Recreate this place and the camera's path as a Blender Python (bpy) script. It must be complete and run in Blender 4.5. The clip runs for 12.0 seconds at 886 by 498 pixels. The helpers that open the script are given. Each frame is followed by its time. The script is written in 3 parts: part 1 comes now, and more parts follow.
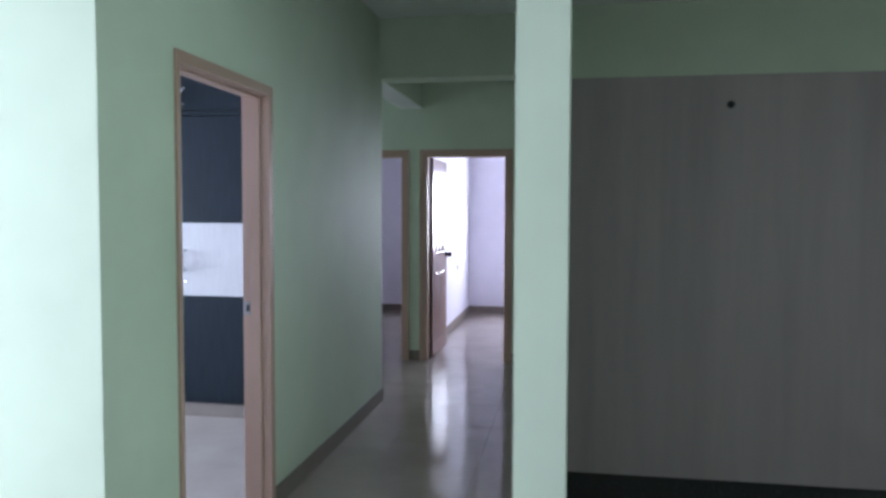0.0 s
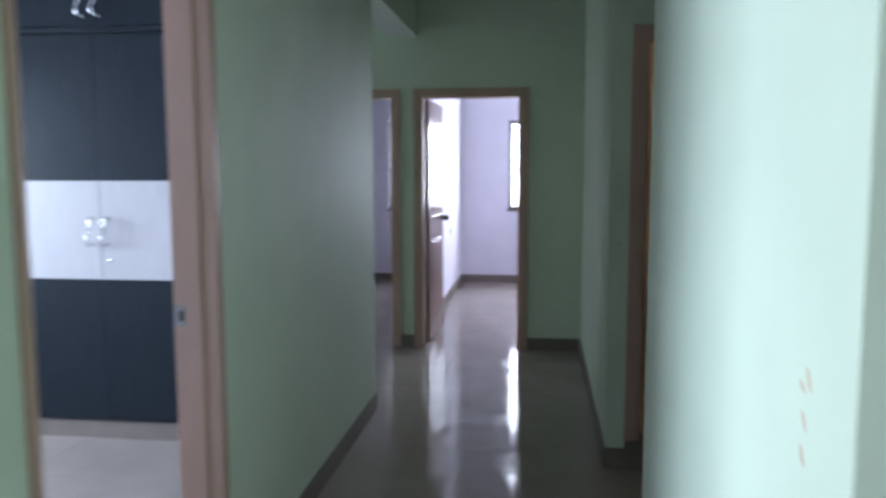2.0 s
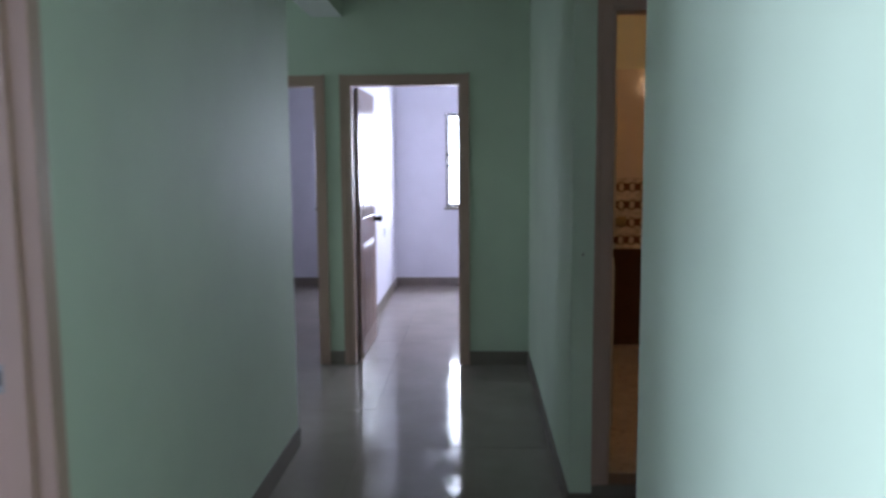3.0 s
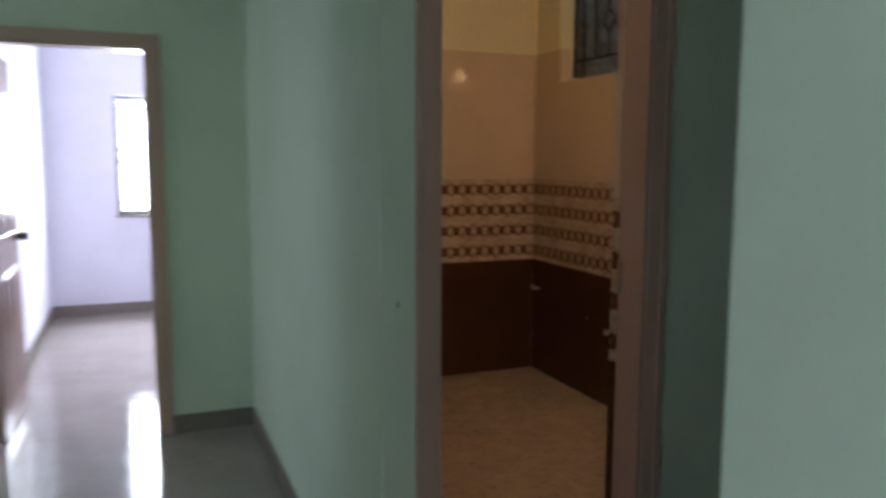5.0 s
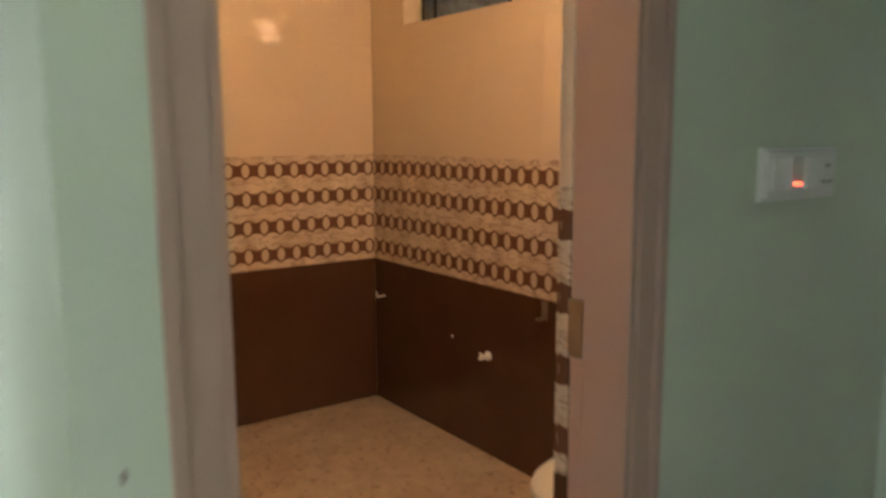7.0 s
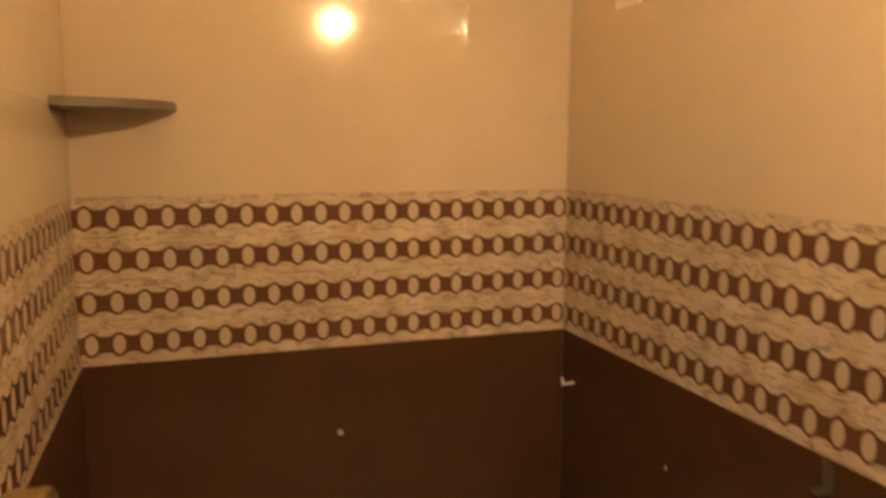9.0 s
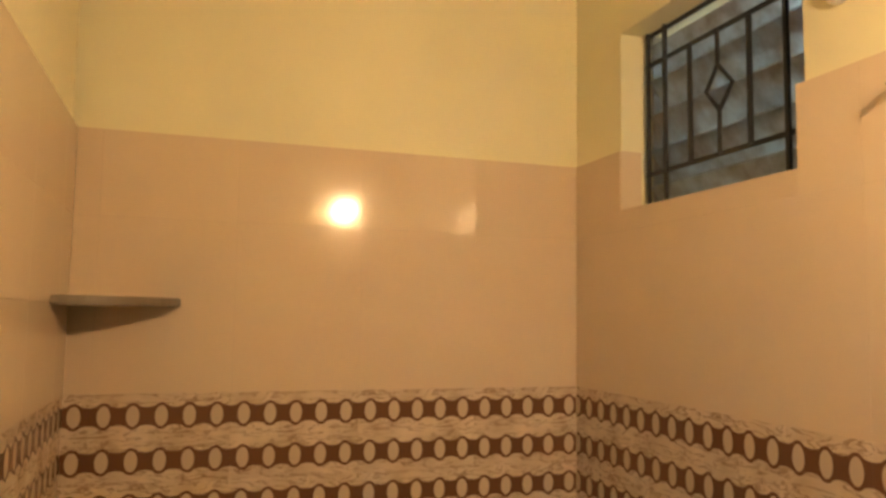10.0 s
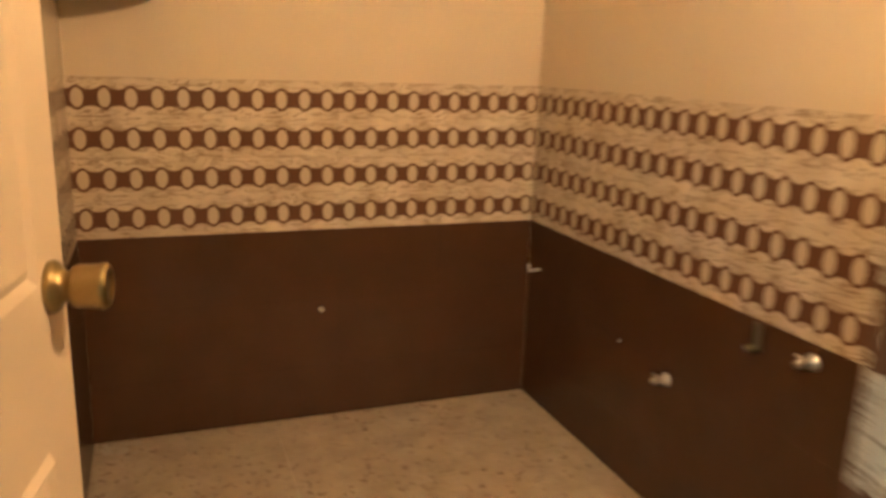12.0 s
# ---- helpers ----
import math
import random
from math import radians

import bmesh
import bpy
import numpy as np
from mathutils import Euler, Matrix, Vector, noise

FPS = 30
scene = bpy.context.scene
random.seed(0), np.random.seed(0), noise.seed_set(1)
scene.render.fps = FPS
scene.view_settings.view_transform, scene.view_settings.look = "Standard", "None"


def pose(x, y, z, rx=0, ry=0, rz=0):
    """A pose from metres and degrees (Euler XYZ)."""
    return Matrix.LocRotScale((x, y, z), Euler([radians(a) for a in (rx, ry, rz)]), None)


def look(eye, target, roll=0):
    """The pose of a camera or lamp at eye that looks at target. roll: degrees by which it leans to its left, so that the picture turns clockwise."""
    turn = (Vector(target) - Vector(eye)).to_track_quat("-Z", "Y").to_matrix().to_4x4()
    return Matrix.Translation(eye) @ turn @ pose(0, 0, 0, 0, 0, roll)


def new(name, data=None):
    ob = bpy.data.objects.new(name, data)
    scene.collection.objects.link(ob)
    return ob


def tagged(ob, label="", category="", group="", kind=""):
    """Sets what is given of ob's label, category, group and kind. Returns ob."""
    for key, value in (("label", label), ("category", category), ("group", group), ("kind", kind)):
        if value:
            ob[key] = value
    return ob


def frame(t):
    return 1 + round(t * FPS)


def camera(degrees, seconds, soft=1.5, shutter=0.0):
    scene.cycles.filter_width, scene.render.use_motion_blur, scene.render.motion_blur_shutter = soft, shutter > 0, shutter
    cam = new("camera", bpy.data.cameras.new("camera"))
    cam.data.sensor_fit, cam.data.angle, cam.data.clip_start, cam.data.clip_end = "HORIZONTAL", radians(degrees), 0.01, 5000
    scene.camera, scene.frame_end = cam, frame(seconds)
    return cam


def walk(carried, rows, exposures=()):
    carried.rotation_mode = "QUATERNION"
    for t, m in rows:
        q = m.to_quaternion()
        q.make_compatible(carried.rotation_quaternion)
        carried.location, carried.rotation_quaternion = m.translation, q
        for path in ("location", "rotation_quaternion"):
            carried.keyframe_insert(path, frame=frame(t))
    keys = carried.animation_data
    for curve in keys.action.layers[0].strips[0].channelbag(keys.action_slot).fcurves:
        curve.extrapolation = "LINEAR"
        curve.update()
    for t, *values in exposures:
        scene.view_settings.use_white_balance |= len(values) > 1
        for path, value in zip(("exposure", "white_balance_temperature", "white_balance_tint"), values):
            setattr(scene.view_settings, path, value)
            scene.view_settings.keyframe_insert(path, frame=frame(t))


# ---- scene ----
cam = camera(60.2, 12.0, soft=3.0, shutter=0.95)
PATH = [
    (0, (0.233, -0.357, 1.502), (-0.099, 1.613, 1.401), 0.2),
    (0.5, (0.075, -0.034, 1.487), (-0.228, 1.939, 1.369), 0.3),
    (1, (-0.025, 0.323, 1.48), (-0.363, 2.288, 1.322), -0.3),
    (1.5, (-0.134, 0.641, 1.471), (-0.517, 2.595, 1.29), 0.3),
    (2, (-0.241, 0.972, 1.471), (-0.492, 2.945, 1.26), -0.1),
    (2.5, (-0.267, 1.296, 1.476), (-0.427, 3.277, 1.253), -0.5),
    (4.5, (-0.462, 2.541, 1.478), (-0.008, 4.477, 1.266), 0.5),
    (5, (-0.472, 2.864, 1.473), (0.266, 4.709, 1.242), 0.2),
    (5.5, (-0.387, 3.135, 1.451), (0.515, 4.903, 1.204), -0.2),
    (6, (-0.312, 3.406, 1.436), (0.73, 5.091, 1.161), -0.2),
    (6.5, (-0.19, 3.661, 1.441), (0.967, 5.267, 1.151), 0.0),
    (8.5, (0.488, 4.562, 1.476), (1.315, 6.359, 1.181), -1.0),
    (9, (0.579, 4.709, 1.514), (1.208, 6.588, 1.243), 0.2),
    (9.5, (0.596, 4.753, 1.534), (1.189, 6.659, 1.401), 0.2),
    (10, (0.59, 4.769, 1.59), (1.21, 6.662, 1.767), 0.8),
    (10.5, (0.584, 4.77, 1.583), (1.211, 6.665, 1.713), 0.6),
    (11, (0.61, 4.783, 1.617), (1.208, 6.668, 1.316), 1.7),
    (11.5, (0.632, 4.674, 1.458), (1.19, 6.538, 0.994), 1.1),
    (11.7, (0.571, 4.659, 1.441), (1.172, 6.501, 0.942), 1.3),
    (12, (0.505, 4.55, 1.434), (1.197, 6.365, 0.959), 1.9),
]
EXPOSURES = [(0, 0.1, 5950, 19), (1.2, 0.13, 5950, 18), (1.5, 0.08, 5950, 18), (2.2, -0.12, 5900, 17), (2.7, -0.12, 5850, 17), (4.5, 0.2, 5900, 14), (5, 0.5, 6100, 14), (5.5, 1.02, 6350, 17), (6.5, 1.8, 6700, 21), (8.4, 2.15, 7400, 5), (9, 2.27, 7300, 5), (9.5, 2.28, 7050, 4), (10, 2.1, 6900, 4), (10.5, 1.85, 6850, 4), (11, 1.65, 6600, 5), (11.5, 2.12, 6600, 3), (12, 2.58, 6600, 3)]
walk(cam, [(t, look(eye, target, roll)) for t, eye, target, roll in PATH], EXPOSURES)

# ---- light ----
world = bpy.data.worlds.new("sky")
scene.world = world
world.use_nodes = True
_sky = world.node_tree.nodes.new("ShaderNodeTexSky")
_sky.sky_type, _sky.sun_disc = "NISHITA", False
_sky.sun_elevation, _sky.sun_rotation = radians(48), radians(200)
world.node_tree.links.new(_sky.outputs[0], world.node_tree.nodes["Background"].inputs[0])
world.node_tree.nodes["Background"].inputs[1].default_value = 0.12


def lamp(name, kind, m, energy, color, **more):
    data = bpy.data.lights.new(name, kind)
    data.energy, data.color = energy, color
    if kind == "AREA":
        data.shape, data.size, data.size_y = "RECTANGLE", more["size"][0], more["size"][1]
    if kind == "SUN":
        data.angle = radians(12)
    ob = new(name, data)
    ob.matrix_world = m
    return ob


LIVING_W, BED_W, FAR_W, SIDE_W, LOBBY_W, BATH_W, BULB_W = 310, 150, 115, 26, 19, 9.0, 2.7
lamp("sun", "SUN", look((0, 0, 20), (8, 6, 6)), 0.8, (1, 0.95, 0.88))
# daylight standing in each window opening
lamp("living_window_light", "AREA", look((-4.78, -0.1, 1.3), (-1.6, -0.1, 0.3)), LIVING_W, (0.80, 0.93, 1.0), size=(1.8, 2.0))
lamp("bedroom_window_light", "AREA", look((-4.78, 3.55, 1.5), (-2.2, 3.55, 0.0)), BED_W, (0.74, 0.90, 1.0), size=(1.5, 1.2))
lamp("far_room_window_light", "AREA", look((-0.04, 10.99, 1.50), (-0.06, 0, 1.2)), FAR_W, (0.86, 0.92, 1.0), size=(1.2, 1.16))
lamp("far_room_vent_light", "AREA", look((-0.33, 10.99, 2.62), (-0.33, 0, 2.3)), 6, (0.9, 0.95, 1.0), size=(0.6, 0.24))
lamp("side_room_window_light", "AREA", look((-1.88, 10.99, 1.49), (-1.88, 0, 1.2)), SIDE_W, (0.86, 0.92, 1.0), size=(0.8, 1.16))
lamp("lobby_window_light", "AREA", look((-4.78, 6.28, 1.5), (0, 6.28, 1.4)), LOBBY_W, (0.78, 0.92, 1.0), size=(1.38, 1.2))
lamp("duct_light", "AREA", look((2.75, 6.45, 3.0), (2.05, 6.45, 2.1)), BATH_W, (0.75, 0.88, 1.0), size=(0.8, 0.6))

# ---- materials ----


class Nodes:
    """Short calls for a node tree."""

    def __init__(self, name):
        self.mat = bpy.data.materials.new(name)
        self.mat.use_nodes = True
        self.tree = self.mat.node_tree
        self.bsdf = self.tree.nodes["Principled BSDF"]

    def put(self, socket, value):
        if isinstance(value, bpy.types.NodeSocket):
            self.tree.links.new(value, socket)
        elif value is not None:
            socket.default_value = (*value, 1) if isinstance(value, tuple) and len(value) == 3 and socket.type == "RGBA" else value

    def add(self, kind, out=0, **ins):
        n = self.tree.nodes.new(kind)
        for key, value in ins.items():
            self.put(n.inputs[int(key[1:])] if key[0] == "i" and key[1:].isdigit() else n.inputs[key], value)
        return n.outputs[out]

    def math(self, op, a, b=None, c=None):
        n = self.tree.nodes.new("ShaderNodeMath")
        n.operation = op
        for k, v in enumerate((a, b, c)):
            if v is not None:
                self.put(n.inputs[k], v)
        return n.outputs[0]

    def mix(self, f, a, b):
        n = self.tree.nodes.new("ShaderNodeMix")
        n.data_type = "RGBA"
        self.put(n.inputs[0], f), self.put(n.inputs[6], a), self.put(n.inputs[7], b)
        return n.outputs[2]

    def coords(self, local=False):
        if local:
            return self.add("ShaderNodeTexCoord", out=3)
        return self.add("ShaderNodeNewGeometry", out=0)

    def noise(self, scale, detail=4.0, vec=None, rough=0.6):
        return self.add("ShaderNodeTexNoise", Vector=vec if vec is not None else self.coords(), Scale=scale, Detail=detail, Roughness=rough)

    def ramp(self, f, lo, hi):
        return self.add("ShaderNodeMapRange", i0=f, i1=lo, i2=hi)

    def bump(self, height, strength, distance=0.002):
        self.put(self.bsdf.inputs["Normal"], self.add("ShaderNodeBump", Strength=strength, Distance=distance, Height=height))

    def done(self, color, rough=0.5, metal=0.0, spec=None):
        self.put(self.bsdf.inputs["Base Color"], color)
        self.put(self.bsdf.inputs["Roughness"], rough)
        self.put(self.bsdf.inputs["Metallic"], metal)
        if spec is not None:
            self.put(self.bsdf.inputs["Specular IOR Level"], spec)
        return self.mat


def tint(c, k):
    return tuple(min(1.0, v * k) for v in c)


def paint(name, c, rough=0.45, wear=0.08, bump=0.12, spec=None):
    n = Nodes(name)
    big = n.ramp(n.noise(1.3, 3.0), 0.3, 0.7)
    fine = n.noise(260.0, 2.0)
    col = n.mix(big, tint(c, 1 - wear), tint(c, 1 + wear * 0.5))
    streak = n.ramp(n.noise(7.0, 6.0), 0.62, 0.8)
    col = n.mix(n.math("MULTIPLY", streak, 0.12), col, tint(c, 0.72))
    n.bump(n.math("ADD", fine, n.math("MULTIPLY", n.noise(9.0, 3.0), 1.5)), bump, 0.0015)
    return n.done(col, n.math("ADD", n.math("MULTIPLY", big, 0.1), rough), spec=spec)


def plain(name, c, rough=0.5, metal=0.0, vary=0.12, scale=30.0, bump=0.05):
    n = Nodes(name)
    f = n.noise(scale, 5.0)
    n.bump(f, bump, 0.001)
    return n.done(n.mix(f, tint(c, 1 - vary), tint(c, 1 + vary)), n.math("ADD", n.math("MULTIPLY", f, 0.15), rough - 0.07), metal)


GREEN = paint("green_wall_paint", (0.602, 0.684, 0.553), 0.64)
WHITE = paint("white_ceiling_paint", (0.78, 0.80, 0.78), 0.7)
CREAM_PLASTER = paint("cream_wall_paint", (0.80, 0.76, 0.52), 0.6)
LAVENDER = paint("lavender_wall_paint", (0.80, 0.775, 0.86), 0.6)
FRAME = paint("beige_brown_enamel", (0.49, 0.33, 0.26), 0.38, 0.1, 0.2)
LEAF = paint("pinkish_brown_door_enamel", (0.36, 0.255, 0.21), 0.14, 0.08, 0.08, spec=0.2)
BATH_LEAF = paint("cream_door_enamel", (0.74, 0.60, 0.46), 0.38, 0.06, 0.15)
SKIRT = plain("brown_grey_skirting_tile", (0.20, 0.165, 0.14), 0.62, vary=0.2, scale=12)
BLACK_STEEL = plain("black_painted_steel", (0.012, 0.012, 0.013), 0.45, vary=0.3)
CHROME = plain("chrome", (0.78, 0.78, 0.78), 0.16, 1.0, vary=0.04)
BRASS = plain("antique_brass", (0.36, 0.27, 0.13), 0.34, 1.0, vary=0.2, scale=60)
DARK_KNOB = plain("dark_bronze", (0.05, 0.04, 0.035), 0.35, 0.8)
STEEL = plain("dull_steel", (0.35, 0.34, 0.32), 0.38, 1.0, vary=0.2)
PLASTIC = plain("white_plastic", (0.74, 0.75, 0.71), 0.4, vary=0.03)
TAP_METAL = plain("dull_tap_chrome", (0.50, 0.47, 0.42), 0.34, 1.0, vary=0.15)
CRUMB = plain("dusty_plaster", (0.50, 0.44, 0.36), 0.9, vary=0.25, scale=80)
CERAMIC = plain("white_glazed_ceramic", (0.80, 0.77, 0.70), 0.12, vary=0.03, bump=0.0)
GRANITE = plain("dark_granite", (0.025, 0.026, 0.028), 0.25, vary=0.5, scale=120)
SHELF_STONE = plain("grey_brown_stone", (0.20, 0.17, 0.13), 0.35, vary=0.2, scale=60)
GROUT = plain("grey_grout", (0.30, 0.27, 0.23), 0.85, vary=0.2, scale=80)
SMUDGE = plain("orange_brown_smudge", (0.56, 0.42, 0.30), 0.7, vary=0.3)


def board(name, c, dark=0.6, grain=26.0, spec=0.5):
    """An upright streaky grain: wood grain on the laminates, painted sheen on the niche tile."""
    n = Nodes(name)
    v = n.add("ShaderNodeMapping", Vector=n.coords(), Scale=(grain, grain, grain * 0.06))
    g = n.add("ShaderNodeTexNoise", Vector=v, Scale=3.0, Detail=8.0, Roughness=0.7)
    f = n.ramp(g, 0.35, 0.68)
    n.bump(g, 0.15, 0.0008)
    return n.done(n.mix(f, tint(c, dark), c), n.math("ADD", n.math("MULTIPLY", g, 0.15), 0.34), spec=spec)


WARD_DARK = board("dark_blue_grey_laminate", (0.016, 0.024, 0.032), 0.55, spec=0.18)
WARD_LIGHT = board("pale_grey_laminate", (0.53, 0.51, 0.51), 0.86)

# the broad upright streaks paint the window's sheen into the tile colour
NICHE_TILE = board("sheen_streaked_grey_wall_tile", (0.45, 0.385, 0.395), 0.80, grain=1.7)
# vitrified floor tiles, polished, with a cloudy body and a film of dust
_n = Nodes("polished_beige_floor_tile")
_r = _n.add("ShaderNodeObjectInfo", out=5)
_c = _n.ramp(_n.noise(2.6, 6.0), 0.3, 0.7)
_col = _n.mix(_c, (0.285, 0.243, 0.215), (0.365, 0.315, 0.28))
_col = _n.mix(_n.math("MULTIPLY", _r, 0.35), _col, (0.325, 0.28, 0.25))
_d = _n.ramp(_n.noise(4.6, 9.0, rough=0.78), 0.44, 0.66)
_col = _n.mix(_n.math("MULTIPLY", _d, 0.45), _col, (0.315, 0.27, 0.24))
_n.bump(_n.math("ADD", _n.noise(5.0, 3.0), _n.math("ADD", _n.math("MULTIPLY", _n.noise(12.0, 2.0), 0.6), _n.math("MULTIPLY", _n.noise(42.0, 3.0), 0.07))), 0.28, 0.004)
FLOOR_TILE = _n.done(_col, _n.math("ADD", _n.math("MULTIPLY", _d, 0.16), 0.05), spec=0.22)

# bathroom floor: cream anti-skid tile with brown flakes
_n = Nodes("flaked_bathroom_floor_tile")
_v = _n.coords()
_a = _n.ramp(_n.noise(34.0, 4.0, _v), 0.585, 0.64)
_b = _n.ramp(_n.noise(11.0, 5.0, _v), 0.35, 0.7)
_col = _n.mix(_b, (0.42, 0.335, 0.245), (0.555, 0.46, 0.35))
_col = _n.mix(_n.math("MULTIPLY", _a, _n.math("MULTIPLY", _n.ramp(_n.noise(3.1, 3.0, _v), 0.25, 0.58), 0.8)), _col, (0.17, 0.085, 0.055))
_n.bump(_n.noise(120.0, 3.0, _v), 0.25, 0.002)
BATH_FLOOR = _n.done(_col, 0.45)


def glazed(name, c, vary, rough):
    n = Nodes(name)
    r = n.add("ShaderNodeObjectInfo", out=5)
    f = n.noise(5.0, 5.0)
    col = n.mix(f, tint(c, 1 - vary), tint(c, 1 + vary))
    col = n.mix(n.math("MULTIPLY", r, 0.12), col, tint(c, 0.82))
    n.bump(n.noise(9.0, 2.0), 0.05, 0.003)
    return n.done(col, rough)


CREAM_TILE = glazed("cream_glazed_wall_tile", (0.685, 0.562, 0.418), 0.05, 0.10)
BROWN_TILE = glazed("dark_brown_glazed_wall_tile", (0.085, 0.040, 0.021), 0.25, 0.25)

TILE_W, BAND_H = 0.3855, 0.2545
# printed border tile: two chains of ovals on veined marble, in the tile's own measures
_n = Nodes("oval_chain_border_tile")
_p = _n.coords(True)
_s = _n.tree.nodes.new("ShaderNodeSeparateXYZ")
_n.put(_s.inputs[0], _p)
_u, _w = _s.outputs[0], _s.outputs[2]
_pitch = TILE_W / 5
_fu = _n.math("MULTIPLY", _n.math("SUBTRACT", _n.math("FRACT", _n.math("DIVIDE", _u, _pitch)), 0.5), _pitch)
_fv = _n.math("MULTIPLY", _n.math("SUBTRACT", _n.math("FRACT", _n.math("DIVIDE", _w, BAND_H / 2)), 0.5), BAND_H / 2)


def _oval(a, b):
    q = _n.math("ADD", _n.math("POWER", _n.math("ABSOLUTE", _n.math("DIVIDE", _fu, a)), 2.0), _n.math("POWER", _n.math("ABSOLUTE", _n.math("DIVIDE", _fv, b)), 2.0))
    return _n.math("LESS_THAN", q, 1.0)


_link = _n.math("LESS_THAN", _n.math("ABSOLUTE", _fv), _n.math("ADD", 0.0285, _n.math("MULTIPLY", _n.math("COSINE", _n.math("MULTIPLY", _fu, 2 * math.pi / _pitch)), 0.0035)))
_chain = _n.math("MAXIMUM", _link, _oval(0.0272, 0.0380))
_shift = _n.add("ShaderNodeVectorMath", Vector=_p, i1=_n.add("ShaderNodeCombineXYZ", X=_n.add("ShaderNodeObjectInfo", out=5)))
_vein = _n.add("ShaderNodeMapping", Vector=_shift, Rotation=(0, radians(10), 0), Scale=(5.5, 5.5, 27.0))
_vn = _n.add("ShaderNodeTexNoise", Vector=_vein, Scale=1.6, Detail=4.0, Roughness=0.6, Distortion=1.2)
_vl = _n.ramp(_n.math("ABSOLUTE", _n.math("SUBTRACT", _vn, 0.47)), 0.034, 0.0)
_marble = _n.mix(_n.ramp(_n.noise(9.0, 4.0, _shift), 0.3, 0.7), (0.52, 0.41, 0.29), (0.76, 0.64, 0.50))
_marble = _n.mix(_n.math("MULTIPLY", _vl, 0.85), _marble, (0.20, 0.11, 0.06))
_col = _n.mix(_chain, _marble, (0.150, 0.072, 0.042))
_col = _n.mix(_oval(0.0178, 0.0295), _col, (0.58, 0.47, 0.35))
_n.bump(_n.math("ADD", _n.math("MULTIPLY", _chain, 1.0), _n.math("MULTIPLY", _vn, 0.5)), 0.25, 0.0015)
BAND_TILE = _n.done(_col, 0.2)

_n = Nodes("dusty_louvre_glass")
_f = _n.ramp(_n.noise(14.0, 6.0), 0.35, 0.7)
_n.put(_n.bsdf.inputs["Transmission Weight"], _n.math("SUBTRACT", 0.75, _n.math("MULTIPLY", _f, 0.5)))
LOUVRE = _n.done(_n.mix(_f, (0.42, 0.50, 0.54), (0.24, 0.22, 0.20)), 0.35)

_n = Nodes("lit_bulb_glass")
_n.put(_n.bsdf.inputs["Emission Color"], (1.0, 0.625, 0.33))
_n.put(_n.bsdf.inputs["Emission Strength"], 100.0)
BULB = _n.done((0.9, 0.85, 0.75), 0.3)
_n = Nodes("red_indicator_lens")
_n.put(_n.bsdf.inputs["Emission Color"], (1.0, 0.05, 0.02))
_n.put(_n.bsdf.inputs["Emission Strength"], 2.5)
RED = _n.done((0.6, 0.02, 0.02), 0.3)

_n = Nodes("bright_hazy_sky")
_n.put(_n.bsdf.inputs["Emission Color"], (0.90, 0.95, 1.0))
_n.put(_n.bsdf.inputs["Emission Strength"], 5.0)
HAZE = _n.done((0.8, 0.85, 0.9), 1.0)

# ---- mesh helpers ----


def box(bm, x0, x1, y0, y1, z0, z1, mi=0):
    v = [bm.verts.new((x, y, z)) for z in (z0, z1) for y in (y0, y1) for x in (x0, x1)]
    for q in ((0, 2, 3, 1), (4, 5, 7, 6), (0, 1, 5, 4), (2, 6, 7, 3), (0, 4, 6, 2), (1, 3, 7, 5)):
        bm.faces.new([v[i] for i in q]).material_index = mi
    return v


def boxes(*rows, bevel=0.0):
    bm = bmesh.new()
    for r in rows:
        box(bm, *r)
    if bevel:
        bmesh.ops.bevel(bm, geom=bm.edges[:], offset=bevel, segments=2, affect="EDGES", profile=0.6)
    return bm


def finish(name, bm, mats, smooth=False):
    me = bpy.data.meshes.new(name)
    bmesh.ops.recalc_face_normals(bm, faces=bm.faces[:])
    bm.to_mesh(me)
    bm.free()
    for m in mats:
        me.materials.append(m)
    if smooth:
        me.polygons.foreach_set("use_smooth", [True] * len(me.polygons))
    return me


def part(name, bm, material, parent, label="", smooth=False):
    ob = new(name, finish(name, bm, [material], smooth))
    ob.parent = parent
    return tagged(ob, label)


def thing(name, label, category, m=None, group="", kind=""):
    ob = new(name)
    ob.empty_display_size = 0.1
    if m is not None:
        ob.matrix_world = m
    return tagged(ob, label, category, group, kind)


def wall(name, rows, mat, label, **sides):
    """A wall out of blocks that butt; sides names the finish of faces that look px, mx, py, my, pz or mz."""
    bm = boxes(*rows)
    bmesh.ops.recalc_face_normals(bm, faces=bm.faces[:])
    mats = [mat]
    for key, m in sides.items():
        d = Vector({"px": (1, 0, 0), "mx": (-1, 0, 0), "py": (0, 1, 0), "my": (0, -1, 0), "pz": (0, 0, 1), "mz": (0, 0, -1)}[key])
        mats.append(m)
        for f in bm.faces:
            if f.normal.dot(d) > 0.9:
                f.material_index = len(mats) - 1
    return tagged(new(name, finish(name, bm, mats)), label, "wall" if "wall" in name else name.split("_")[0], kind="structure")


